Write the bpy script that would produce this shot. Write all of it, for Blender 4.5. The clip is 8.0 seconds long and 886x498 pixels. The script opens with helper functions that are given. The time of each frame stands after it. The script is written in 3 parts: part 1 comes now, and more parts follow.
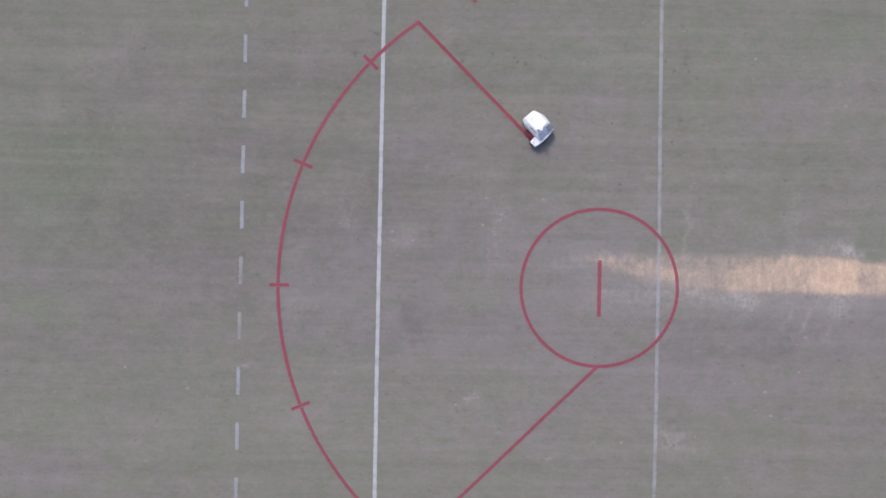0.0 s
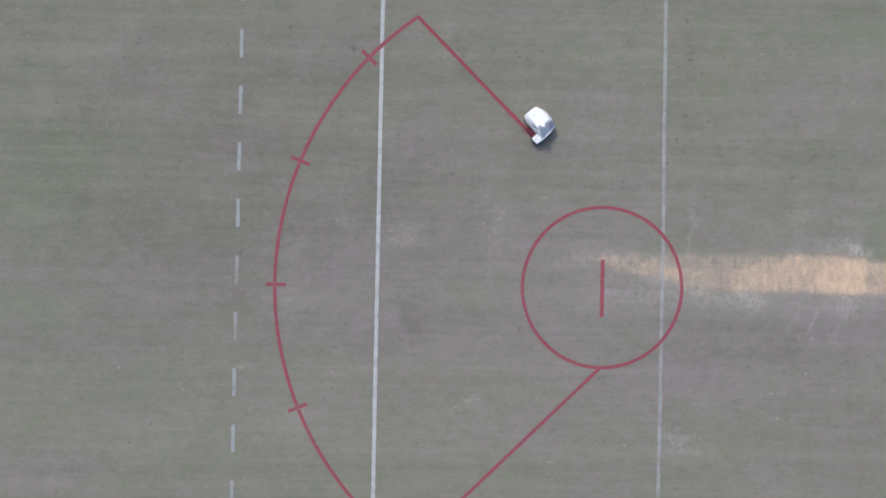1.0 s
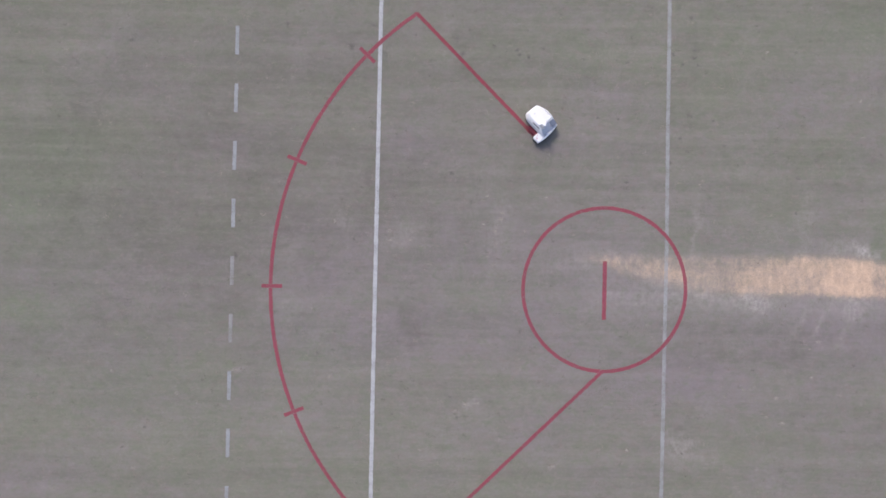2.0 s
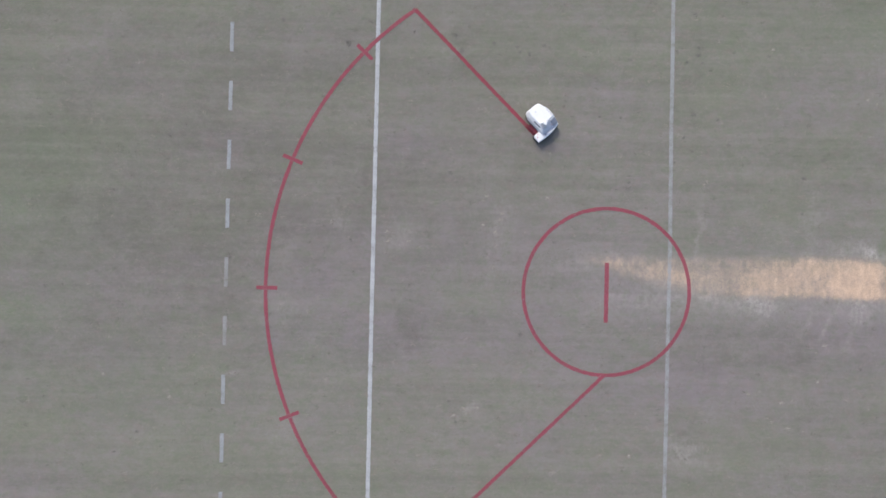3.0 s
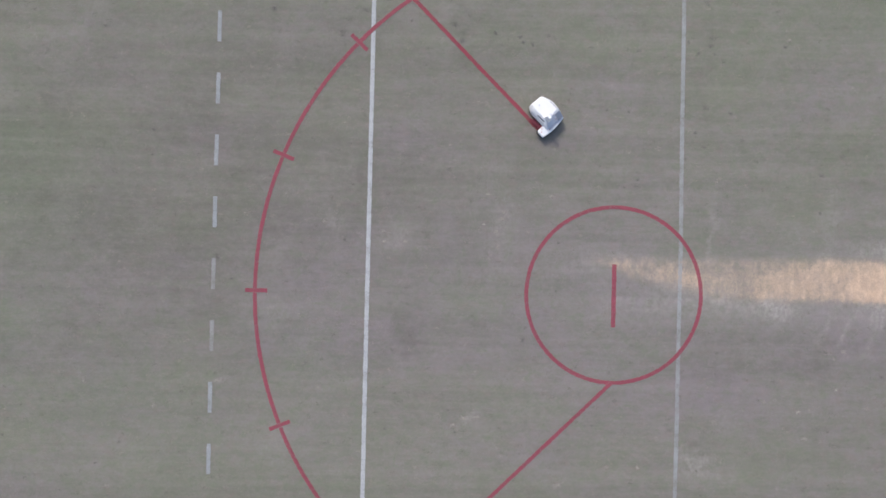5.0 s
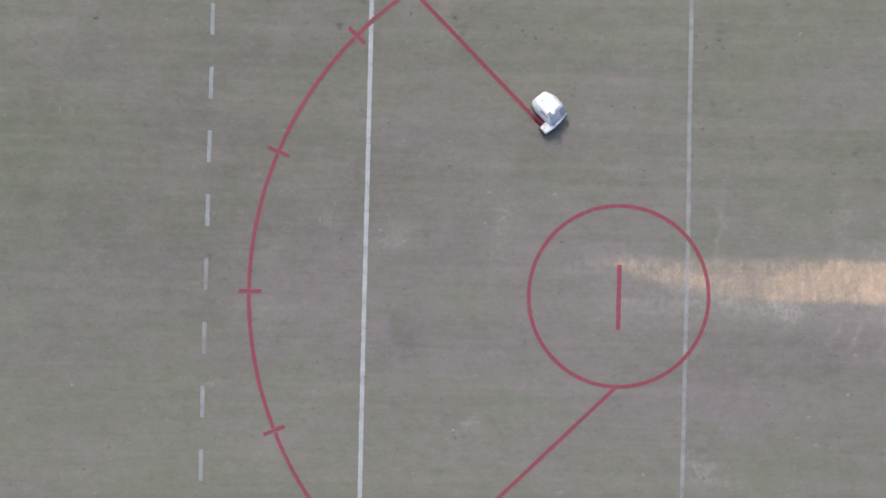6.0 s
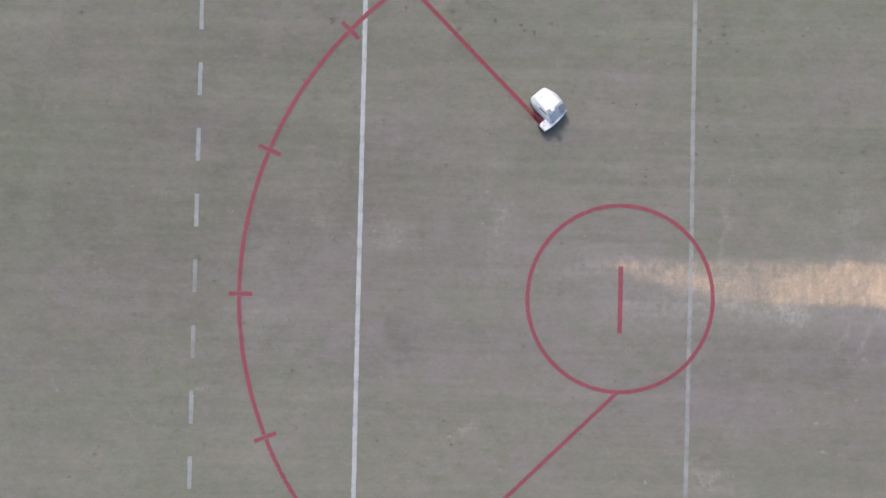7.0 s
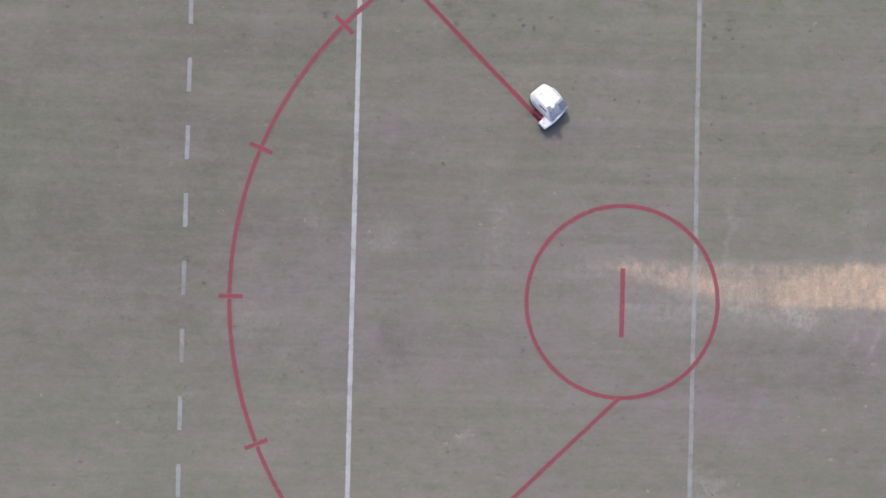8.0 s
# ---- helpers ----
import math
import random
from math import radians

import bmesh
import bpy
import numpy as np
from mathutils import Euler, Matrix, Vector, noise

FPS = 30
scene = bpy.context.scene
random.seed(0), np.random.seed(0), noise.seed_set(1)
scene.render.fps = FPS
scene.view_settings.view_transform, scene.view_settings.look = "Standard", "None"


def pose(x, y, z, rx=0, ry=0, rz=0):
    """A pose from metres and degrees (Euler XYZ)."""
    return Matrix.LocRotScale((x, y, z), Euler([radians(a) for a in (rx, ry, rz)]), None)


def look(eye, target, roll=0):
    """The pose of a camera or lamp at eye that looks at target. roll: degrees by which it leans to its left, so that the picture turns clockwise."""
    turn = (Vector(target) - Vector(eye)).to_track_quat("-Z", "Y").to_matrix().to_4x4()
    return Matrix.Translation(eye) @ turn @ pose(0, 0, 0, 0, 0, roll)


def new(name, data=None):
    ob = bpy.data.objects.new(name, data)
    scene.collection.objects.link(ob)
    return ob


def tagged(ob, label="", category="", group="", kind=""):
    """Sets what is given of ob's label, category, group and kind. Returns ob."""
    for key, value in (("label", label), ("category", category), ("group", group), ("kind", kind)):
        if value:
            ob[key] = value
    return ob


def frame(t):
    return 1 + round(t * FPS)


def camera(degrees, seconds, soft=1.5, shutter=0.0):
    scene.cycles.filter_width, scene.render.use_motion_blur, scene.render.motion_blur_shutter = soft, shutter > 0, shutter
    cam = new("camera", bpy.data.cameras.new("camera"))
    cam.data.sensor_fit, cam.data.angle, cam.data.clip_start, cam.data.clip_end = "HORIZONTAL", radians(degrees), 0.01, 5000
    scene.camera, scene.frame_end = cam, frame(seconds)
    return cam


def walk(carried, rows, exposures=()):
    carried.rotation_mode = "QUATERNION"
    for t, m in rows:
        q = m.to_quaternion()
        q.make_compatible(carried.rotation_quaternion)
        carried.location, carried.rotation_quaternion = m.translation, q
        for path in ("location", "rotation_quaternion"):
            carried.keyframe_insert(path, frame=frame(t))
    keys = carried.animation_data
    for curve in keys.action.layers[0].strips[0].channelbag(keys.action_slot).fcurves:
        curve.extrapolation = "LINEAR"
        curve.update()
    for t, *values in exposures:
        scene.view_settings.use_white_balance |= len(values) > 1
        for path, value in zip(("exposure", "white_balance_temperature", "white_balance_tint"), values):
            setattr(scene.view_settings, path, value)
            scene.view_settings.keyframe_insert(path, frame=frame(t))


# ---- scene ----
cam = camera(71.0, 8.0, soft=1.6)
PATH = [
    (0, -5.642, 1.328, 20.525, -0.268, -1.188, 0.932),
    (0.5, -5.637, 1.299, 20.325, -0.263, -1.177, 0.937),
    (1, -5.623, 1.286, 20.140, -0.257, -1.167, 0.962),
    (1.5, -5.607, 1.297, 19.957, -0.252, -1.156, 1.001),
    (3, -5.526, 1.349, 19.357, -0.236, -1.123, 1.128),
    (3.5, -5.505, 1.352, 19.162, -0.230, -1.112, 1.126),
    (4, -5.488, 1.360, 18.923, -0.225, -1.101, 1.150),
    (4.5, -5.466, 1.364, 18.659, -0.219, -1.090, 1.164),
    (6, -5.433, 1.348, 17.834, -0.203, -1.058, 1.210),
    (6.5, -5.388, 1.357, 17.565, -0.198, -1.047, 1.240),
    (7, -5.309, 1.378, 17.313, -0.192, -1.036, 1.213),
    (7.5, -5.242, 1.397, 17.056, -0.187, -1.025, 1.237),
    (8, -5.201, 1.410, 16.801, -0.182, -1.014, 1.258),
]
walk(cam, [(row[0], pose(*row[1:])) for row in PATH],
     [(0.0, 0.60, 6380, 15.0), (0.5, 0.595, 6430, 11.5), (1.0, 0.59, 6430, 7.0), (1.5, 0.61, 6440, 23.5), (1.7, 0.605, 6510, 20.5), (2.8, 0.59, 6560, 8.0), (3.0, 0.595, 6510, 9.0),
      (3.5, 0.60, 6500, 16.0), (4.0, 0.595, 6500, 7.0), (4.5, 0.595, 6500, 10.5), (5.8, 0.60, 6600, 7.0), (6.0, 0.605, 6600, 8.0), (6.5, 0.61, 6620, 6.5), (7.0, 0.63, 6640, 8.5),
      (7.5, 0.62, 6640, 10.5), (8.0, 0.60, 6640, 11.5)])


# ---- light: hazy sun from beyond the top line, wide bright sky ----
SUN_ELEVATION, SUN_AZIMUTH = radians(49), math.atan2(-0.53, 0.85)
world = bpy.data.worlds.new("sky")
scene.world = world
world.use_nodes = True
sky = world.node_tree.nodes.new("ShaderNodeTexSky")
sky.sky_type, sky.sun_disc = "NISHITA", False
sky.sun_elevation, sky.sun_rotation = SUN_ELEVATION, SUN_AZIMUTH
sky.air_density, sky.dust_density, sky.ozone_density = 1.0, 3.0, 0.6
background = world.node_tree.nodes["Background"]
background.inputs["Strength"].default_value = 0.15
world.node_tree.links.new(sky.outputs["Color"], background.inputs["Color"])

sun_data = bpy.data.lights.new("sun", "SUN")
sun_data.energy, sun_data.angle, sun_data.color = 1.15, radians(2.5), (1.0, 0.96, 0.90)
sun = new("sun", sun_data)
to_sun = Vector((math.sin(SUN_AZIMUTH) * math.cos(SUN_ELEVATION), math.cos(SUN_AZIMUTH) * math.cos(SUN_ELEVATION), math.sin(SUN_ELEVATION)))
sun.matrix_world = look(to_sun * 60, (0, 0, 0))


# ---- materials ----
class Nodes:
    """Short hand for building one node tree."""

    def __init__(self, tree):
        self.tree = tree

    def put(self, kind, values=(), operation="", clamp=False, blend="", interpolation="", attribute="", tree=None):
        node = self.tree.nodes.new(kind)
        if operation:
            node.operation = operation
        if clamp:
            node.use_clamp = True
        if blend:
            node.data_type, node.blend_type = "RGBA", blend
        if interpolation:
            node.interpolation_type = interpolation
        if attribute:
            node.attribute_name = attribute
        if tree:
            node.node_tree = tree
        for key, value in dict(values).items():
            if isinstance(value, bpy.types.NodeSocket):
                self.tree.links.new(value, node.inputs[key])
            else:
                node.inputs[key].default_value = value
        return node

    def math(self, op, a, b=0.0, c=0.0, clamp=False):
        return self.put("ShaderNodeMath", {0: a, 1: b, 2: c}, operation=op, clamp=clamp).outputs[0]

    def noise(self, where, scale, detail=4.0, rough=0.55, distortion=0.0):
        return self.put("ShaderNodeTexNoise", {"Vector": where, "Scale": scale, "Detail": detail, "Roughness": rough, "Distortion": distortion}).outputs[0]

    def span(self, value, low, high, to_low=0.0, to_high=1.0):
        return self.put("ShaderNodeMapRange", {0: value, 1: low, 2: high, 3: to_low, 4: to_high}, interpolation="SMOOTHSTEP").outputs[0]

    def mix(self, factor, a, b, blend="MIX"):
        node = self.put("ShaderNodeMix", {0: factor, 6: a, 7: b}, blend=blend)
        return node.outputs[2]

    def stretch(self, where, x, y, z=1.0):
        return self.put("ShaderNodeVectorMath", {0: where, 1: (x, y, z)}, operation="MULTIPLY").outputs[0]

    def scaled(self, colour, value):
        grey = self.put("ShaderNodeCombineColor", {0: value, 1: value, 2: value}).outputs[0]
        return self.mix(1.0, colour, grey, "MULTIPLY")


def material(name):
    mat = bpy.data.materials.new(name)
    mat.use_nodes = True
    n = Nodes(mat.node_tree)
    return mat, n, mat.node_tree.nodes["Principled BSDF"], mat.node_tree.nodes["Material Output"]


def rgb(r, g, b):
    return (r, g, b, 1.0)


OLIVE, MAUVE, STRAW = rgb(0.170, 0.171, 0.138), rgb(0.194, 0.173, 0.174), rgb(0.33, 0.295, 0.24)
GREEN, BROWN, DUST, PEAT = rgb(0.140, 0.170, 0.108), rgb(0.104, 0.092, 0.082), rgb(0.330, 0.308, 0.290), rgb(0.118, 0.106, 0.098)


def turf_group():
    """The colour of the turf at a place. The mesh says how worn it is there: red trodden, green lush, blue dusty; "matted" how dark and matted, "bare" how thin over the soil."""
    group = bpy.data.node_groups.new("turf_colour", "ShaderNodeTree")
    group.interface.new_socket("Colour", in_out="OUTPUT", socket_type="NodeSocketColor")
    n = Nodes(group)
    where = n.put("ShaderNodeNewGeometry").outputs["Position"]
    wear = n.put("ShaderNodeSeparateColor", {0: n.put("ShaderNodeAttribute", attribute="wear").outputs["Color"]}).outputs
    matted = n.put("ShaderNodeAttribute", attribute="matted").outputs["Fac"]
    grainy = n.noise(n.stretch(where, 0.75, 1.15), 4.6, 7.0, 0.78)
    blotch = n.noise(n.stretch(where, 0.8, 1.2), 2.1, 6.0, 0.70)
    hue = n.noise(n.stretch(where, 0.8, 1.1), 3.4, 5.0, 0.68, 0.5)
    colour = n.mix(n.math("ADD", wear[0], n.span(blotch, 0.30, 0.70, -0.26, 0.26), clamp=True), OLIVE, MAUVE)
    # single plants: some still green, some reddish and dead
    colour = n.mix(n.span(hue, 0.50, 0.70, 0.0, 0.34), colour, GREEN)
    colour = n.mix(n.span(hue, 0.50, 0.30, 0.0, 0.42), colour, rgb(0.206, 0.166, 0.158))
    fleck = n.span(grainy, 0.34, 0.66, 0.5, 1.25)
    colour = n.mix(n.math("MULTIPLY", wear[1], fleck, clamp=True), colour, GREEN)
    colour = n.mix(n.math("MULTIPLY", matted, fleck, clamp=True), colour, PEAT)
    dusty = n.span(n.noise(n.stretch(where, 1.25, 0.8), 5.5, 7.0, 0.8), 0.36, 0.66, 0.20, 1.45)
    colour = n.mix(n.math("MULTIPLY", wear[2], dusty, clamp=True), colour, DUST)
    mown = n.noise(n.stretch(where, 0.30, 5.0), 1.0, 5.0, 0.65)
    swath = n.noise(n.stretch(where, 0.03, 1.25), 1.0, 3.0, 0.5)
    fine = n.noise(where, 22.0, 5.0, 0.75)
    small = n.noise(n.stretch(where, 0.75, 1.2), 7.5, 5.0, 0.68)
    shade = n.math("MULTIPLY", n.span(mown, 0.25, 0.75, 0.955, 1.045), n.span(blotch, 0.25, 0.75, 0.945, 1.055))
    shade = n.math("MULTIPLY", shade, n.span(fine, 0.25, 0.75, 0.96, 1.04))
    shade = n.math("MULTIPLY", shade, n.span(small, 0.28, 0.72, 0.955, 1.045))
    shade = n.math("MULTIPLY", shade, n.span(swath, 0.32, 0.68, 0.955, 1.045))
    shade = n.math("MULTIPLY", shade, n.span(n.noise(n.stretch(where, 0.8, 1.2), 8.0, 4.0, 0.7), 0.37, 0.23, 1.0, 0.88))
    colour = n.scaled(colour, shade)
    # dry sandy soil where the grass is worn through, scraped up and down by the drag mat and boots
    bare = n.put("ShaderNodeAttribute", attribute="bare").outputs["Fac"]
    middle = n.noise(n.stretch(where, 1.3, 0.9), 3.2, 6.0, 0.68)
    drag = n.noise(n.stretch(where, 5.0, 1.6), 1.0, 6.0, 0.70)
    soil = n.mix(n.span(n.math("ADD", bare, n.span(middle, 0.3, 0.7, -0.18, 0.18)), 0.35, 0.95), rgb(0.400, 0.312, 0.246), rgb(0.485, 0.357, 0.262))
    soil = n.mix(n.span(n.noise(where, 9.0, 6.0, 0.75), 0.56, 0.74, 0.0, 0.42), soil, rgb(0.29, 0.24, 0.18))
    soil = n.scaled(soil, n.math("MULTIPLY", n.span(fine, 0.28, 0.72, 0.84, 1.14), n.span(drag, 0.3, 0.7, 0.93, 1.06)))
    thin = n.math("ADD", n.span(drag, 0.25, 0.75, -0.11, 0.11), n.span(n.noise(where, 7.0, 7.0, 0.8), 0.25, 0.75, -0.22, 0.22))
    thin = n.math("ADD", thin, n.span(middle, 0.3, 0.7, -0.19, 0.06))
    colour = n.mix(n.math("MULTIPLY_ADD", thin, n.span(bare, 0.0, 0.30), bare, clamp=True), colour, soil)
    out = n.put("NodeGroupOutput")
    n.tree.links.new(colour, out.inputs[0])
    return group


TURF = turf_group()


def make_turf(name, blades):
    mat, n, bsdf, _ = material(name)
    colour = n.put("ShaderNodeGroup", tree=TURF).outputs[0]
    geo = n.put("ShaderNodeNewGeometry")
    if blades:
        one = geo.outputs["Random Per Island"]
        colour = n.scaled(colour, n.span(one, 0.0, 1.0, 1.01, 1.17))
        tone = n.put("ShaderNodeAttribute", attribute="tone").outputs["Fac"]
        colour = n.mix(n.span(tone, 0.0, 1.0), colour, STRAW)
        colour = n.mix(n.span(tone, 0.0, -1.0), colour, BROWN)
    else:
        rough = n.noise(geo.outputs["Position"], 34.0, 5.0, 0.8)
        bump = n.put("ShaderNodeBump", {"Strength": 0.3, "Distance": 0.02, "Height": rough})
        n.tree.links.new(bump.outputs[0], bsdf.inputs["Normal"])
    n.tree.links.new(colour, bsdf.inputs["Base Color"])
    bsdf.inputs["Roughness"].default_value = 0.95
    bsdf.inputs["Specular IOR Level"].default_value = 0.15
    return mat


def make_paint(name, colour, cover, worn, grain=0.18, thick=1.0):
    """Sprayed field paint; where it has not taken, the turf shows through. cover: how much is left, 0 to 1; thick: how well it hides what is under it."""
    mat, n, bsdf, _ = material(name)
    where = n.put("ShaderNodeNewGeometry").outputs["Position"]
    fine = n.noise(where, 38.0, 5.0, 0.75)
    coarse = n.noise(where, 2.2, 5.0, 0.65)
    tone = n.math("MULTIPLY", n.span(fine, 0.3, 0.7, 1 - grain, 1 + grain * 0.6), n.span(coarse, 0.3, 0.7, 0.90, 1.08))
    bsdf.inputs["Roughness"].default_value = 0.85
    bsdf.inputs["Specular IOR Level"].default_value = 0.2
    left = n.math("ADD", n.span(n.noise(where, 26.0, 6.0, 0.8), 0.30, 0.70, -0.5, 0.5), n.span(coarse, 0.3, 0.7, -worn, worn))
    rim = n.span(n.put("ShaderNodeAttribute", attribute="rim").outputs["Fac"], 0.0, 1.0, -0.75, 0.0)
    hold = n.span(n.math("ADD", n.math("ADD", left, rim), cover), 0.30, 0.80, 0.0, thick)
    turf = n.put("ShaderNodeGroup", tree=TURF).outputs[0]
    n.tree.links.new(n.mix(hold, turf, n.scaled(colour, tone)), bsdf.inputs["Base Color"])
    bump = n.put("ShaderNodeBump", {"Strength": 0.5, "Distance": 0.01, "Height": fine})
    n.tree.links.new(bump.outputs[0], bsdf.inputs["Normal"])
    return mat


def make_plain(name, colour, rough, dirt=0.10, metal=0.0, scale=9.0):
    """Moulded plastic or painted metal with light dust and scuffs."""
    mat, n, bsdf, _ = material(name)
    where = n.put("ShaderNodeTexCoord").outputs["Object"]
    dust = n.noise(where, scale, 6.0, 0.7)
    fine = n.noise(where, scale * 9, 4.0, 0.7)
    tone = n.math("MULTIPLY", n.span(dust, 0.3, 0.75, 1.0, 1 - dirt), n.span(fine, 0.3, 0.7, 1 - dirt * 0.3, 1.0))
    n.tree.links.new(n.scaled(colour, tone), bsdf.inputs["Base Color"])
    n.tree.links.new(n.span(dust, 0.3, 0.7, rough, min(1.0, rough + 0.2)), bsdf.inputs["Roughness"])
    bsdf.inputs["Metallic"].default_value = metal
    return mat


MAT_TURF, MAT_BLADE = make_turf("turf", False), make_turf("grass_blades", True)
MAT_WHITE = make_paint("white_field_paint", rgb(0.352, 0.363, 0.374), 1.0, 0.26)
MAT_DASH = make_paint("thin_white_paint", rgb(0.258, 0.272, 0.282), 0.97, 0.22)
MAT_WORN = make_paint("worn_white_paint", rgb(0.272, 0.276, 0.284), 0.86, 0.28, thick=0.64)
MAT_FADED = make_paint("faded_white_paint", rgb(0.280, 0.293, 0.305), 0.86, 0.28, thick=0.68)
MAT_RED = make_paint("red_field_paint", rgb(0.228, 0.046, 0.070), 0.97, 0.15, thick=0.90)
MAT_FRESH = make_paint("fresh_red_paint", rgb(0.222, 0.040, 0.060), 1.0, 0.12, thick=0.93)
# wet paint with the robot's shade mixed into its darker red
MAT_WET_SHADE = make_paint("wet_shaded_red_paint", rgb(0.185, 0.028, 0.044), 1.0, 0.10, thick=0.92)
MAT_SHELL = make_plain("white_plastic_shell", rgb(0.72, 0.725, 0.745), 0.35, 0.05)
# grey plastic, also used for shade painted on the hood front and bar
MAT_GREY = make_plain("grey_and_shaded_plastic", rgb(0.54, 0.55, 0.61), 0.45, 0.08)
MAT_PANEL = make_plain("mid_grey_plastic", rgb(0.30, 0.31, 0.355), 0.5, 0.10)
# black rubber; also the dark rim that stands for shade under the bar
MAT_DARK = make_plain("black_rubber_and_shade", rgb(0.025, 0.025, 0.030), 0.75, 0.2)
MAT_SLOT = make_plain("dark_blue_grey_plastic", rgb(0.09, 0.095, 0.125), 0.6, 0.2)
MAT_STEEL = make_plain("dull_steel", rgb(0.35, 0.35, 0.37), 0.5, 0.2, 0.8)
# red paint stains, taken darker to include the shade beside the hood
MAT_STAIN_SHADE = make_plain("stained_shaded_metal", rgb(0.15, 0.018, 0.036), 0.6, 0.25)
MAT_BADGE = make_plain("dull_red_badge", rgb(0.40, 0.33, 0.38), 0.5, 0.1)
MAT_FITTING = make_plain("red_plastic", rgb(0.42, 0.06, 0.08), 0.5, 0.1)


# ---- ground ----
def rise(x, y):
    """The gentle unevenness of the field, in metres."""
    return 0.012 * np.sin(0.61 * x + 0.9) * np.cos(0.47 * y) + 0.007 * np.sin(1.7 * x - 1.1 * y) + 0.004 * np.sin(3.1 * y + 0.8 * x)


def mesh_from(name, verts, faces, mat, smooth=False):
    mesh = bpy.data.meshes.new(name)
    mesh.from_pydata([tuple(v) for v in verts], [], [tuple(f) for f in faces])
    mesh.materials.append(mat)
    if smooth:
        mesh.polygons.foreach_set("use_smooth", [True] * len(mesh.polygons))
    mesh.update()
    return mesh


def spread(low, high, step):
    """Fine steps between low and high, then wider and wider ones out to the horizon."""
    inner = np.arange(low, high + step / 2, step)
    out = np.cumsum(step * 1.32 ** np.arange(1, 35))
    out = out[out < 1800]
    return np.concatenate([low - out[::-1], inner, high + out])


def sheet(xs, ys, lift):
    gx, gy = np.meshgrid(xs, ys)
    verts = np.stack([gx.ravel(), gy.ravel(), (rise(gx, gy) + lift).ravel()], 1)
    k = np.arange(len(ys) - 1)[:, None] * len(xs) + np.arange(len(xs) - 1)[None, :]
    k = k.ravel()
    return verts, np.stack([k, k + 1, k + 1 + len(xs), k + len(xs)], 1)


def uneven(x, y, size, seed, octaves=4):
    """Smooth random field over the plan, about 0 on average and 1 in spread; size: metres between its knots."""
    total, weight = np.zeros(np.shape(x)), 1.0
    for k in range(octaves):
        knots = np.random.default_rng(seed + 31 * k).normal(0, 1, (64, 64))
        u, v = np.asarray(x) / size + 11.3 * k, np.asarray(y) / size + 7.7 * k
        i, j = np.floor(u).astype(int), np.floor(v).astype(int)
        a, b = u - i, v - j
        a, b = a * a * (3 - 2 * a), b * b * (3 - 2 * b)
        low = knots[i % 64, j % 64] * (1 - a) + knots[(i + 1) % 64, j % 64] * a
        high = knots[i % 64, (j + 1) % 64] * (1 - a) + knots[(i + 1) % 64, (j + 1) % 64] * a
        total += weight * (low * (1 - b) + high * b)
        weight, size = weight * 0.55, size / 2.0
    return total


# places of the turf: x, y, half sizes, strength
DUSTY = [(8.19, 1.50, 0.38, 0.25, 0.95), (7.6, 1.55, 0.60, 0.22, 0.20), (4.80, -0.26, 0.62, 0.38, 0.42), (8.25, -0.38, 0.60, 0.40, 0.40), (2.93, 2.15, 0.20, 1.2, 0.30), (6.47, 2.24, 0.25, 1.1, 0.22),
         (2.61, -5.0, 0.50, 0.40, 0.45), (-10.13, -0.74, 0.5, 0.5, 0.20), (-3.30, 2.12, 0.55, 0.65, 0.26), (-6.57, 1.62, 0.7, 0.35, 0.22), (-8.54, 2.01, 0.35, 0.35, 0.22), (-4.39, -3.77, 0.6, 0.4, 0.16),
         (0.2, 1.05, 1.3, 0.28, 0.20), (-1.5, 0.85, 1.6, 0.4, 0.10), (2.6, 0.25, 1.2, 0.5, 0.16), (5.6, -0.25, 2.8, 0.35, 0.14), (-4.8, 0.6, 2.4, 0.5, 0.10), (7.9, -1.6, 0.30, 0.22, 0.25), (1.3, -0.2, 2.4, 0.9, 0.20), (3.4, 0.0, 1.0, 0.3, 0.15)]
MATTED = [(2.77, 7.02, 0.35, 2.6, 0.20), (6.44, -1.75, 2.1, 0.8, 0.26), (2.67, -4.46, 0.5, 0.5, 0.26), (-6.01, -1.26, 0.5, 0.5, 0.28), (-6.18, -0.36, 0.5, 0.9, 0.20), (-9.96, 1.73, 0.6, 0.6, 0.24),
          (-11.89, -0.40, 0.8, 0.5, 0.30), (-16.17, 5.22, 0.6, 0.6, 0.22), (-2.46, 7.54, 0.8, 0.35, 0.22), (-4.76, 7.72, 0.35, 0.45, 0.28), (-16.73, 2.83, 0.7, 0.3, 0.22), (3.4, -1.9, 1.2, 0.7, 0.20),
          (-14.5, 3.2, 6.0, 4.0, 0.24), (-9.0, 6.0, 6.0, 3.0, 0.18), (-7.0, 3.4, 3.2, 1.0, 0.15), (-8.16, 7.60, 0.3, 0.3, 0.3), (4.8, 2.9, 3.0, 1.3, 0.08), (-9.0, 1.8, 5.0, 1.3, 0.18), (-15.5, 0.4, 4.0, 1.5, 0.10)]
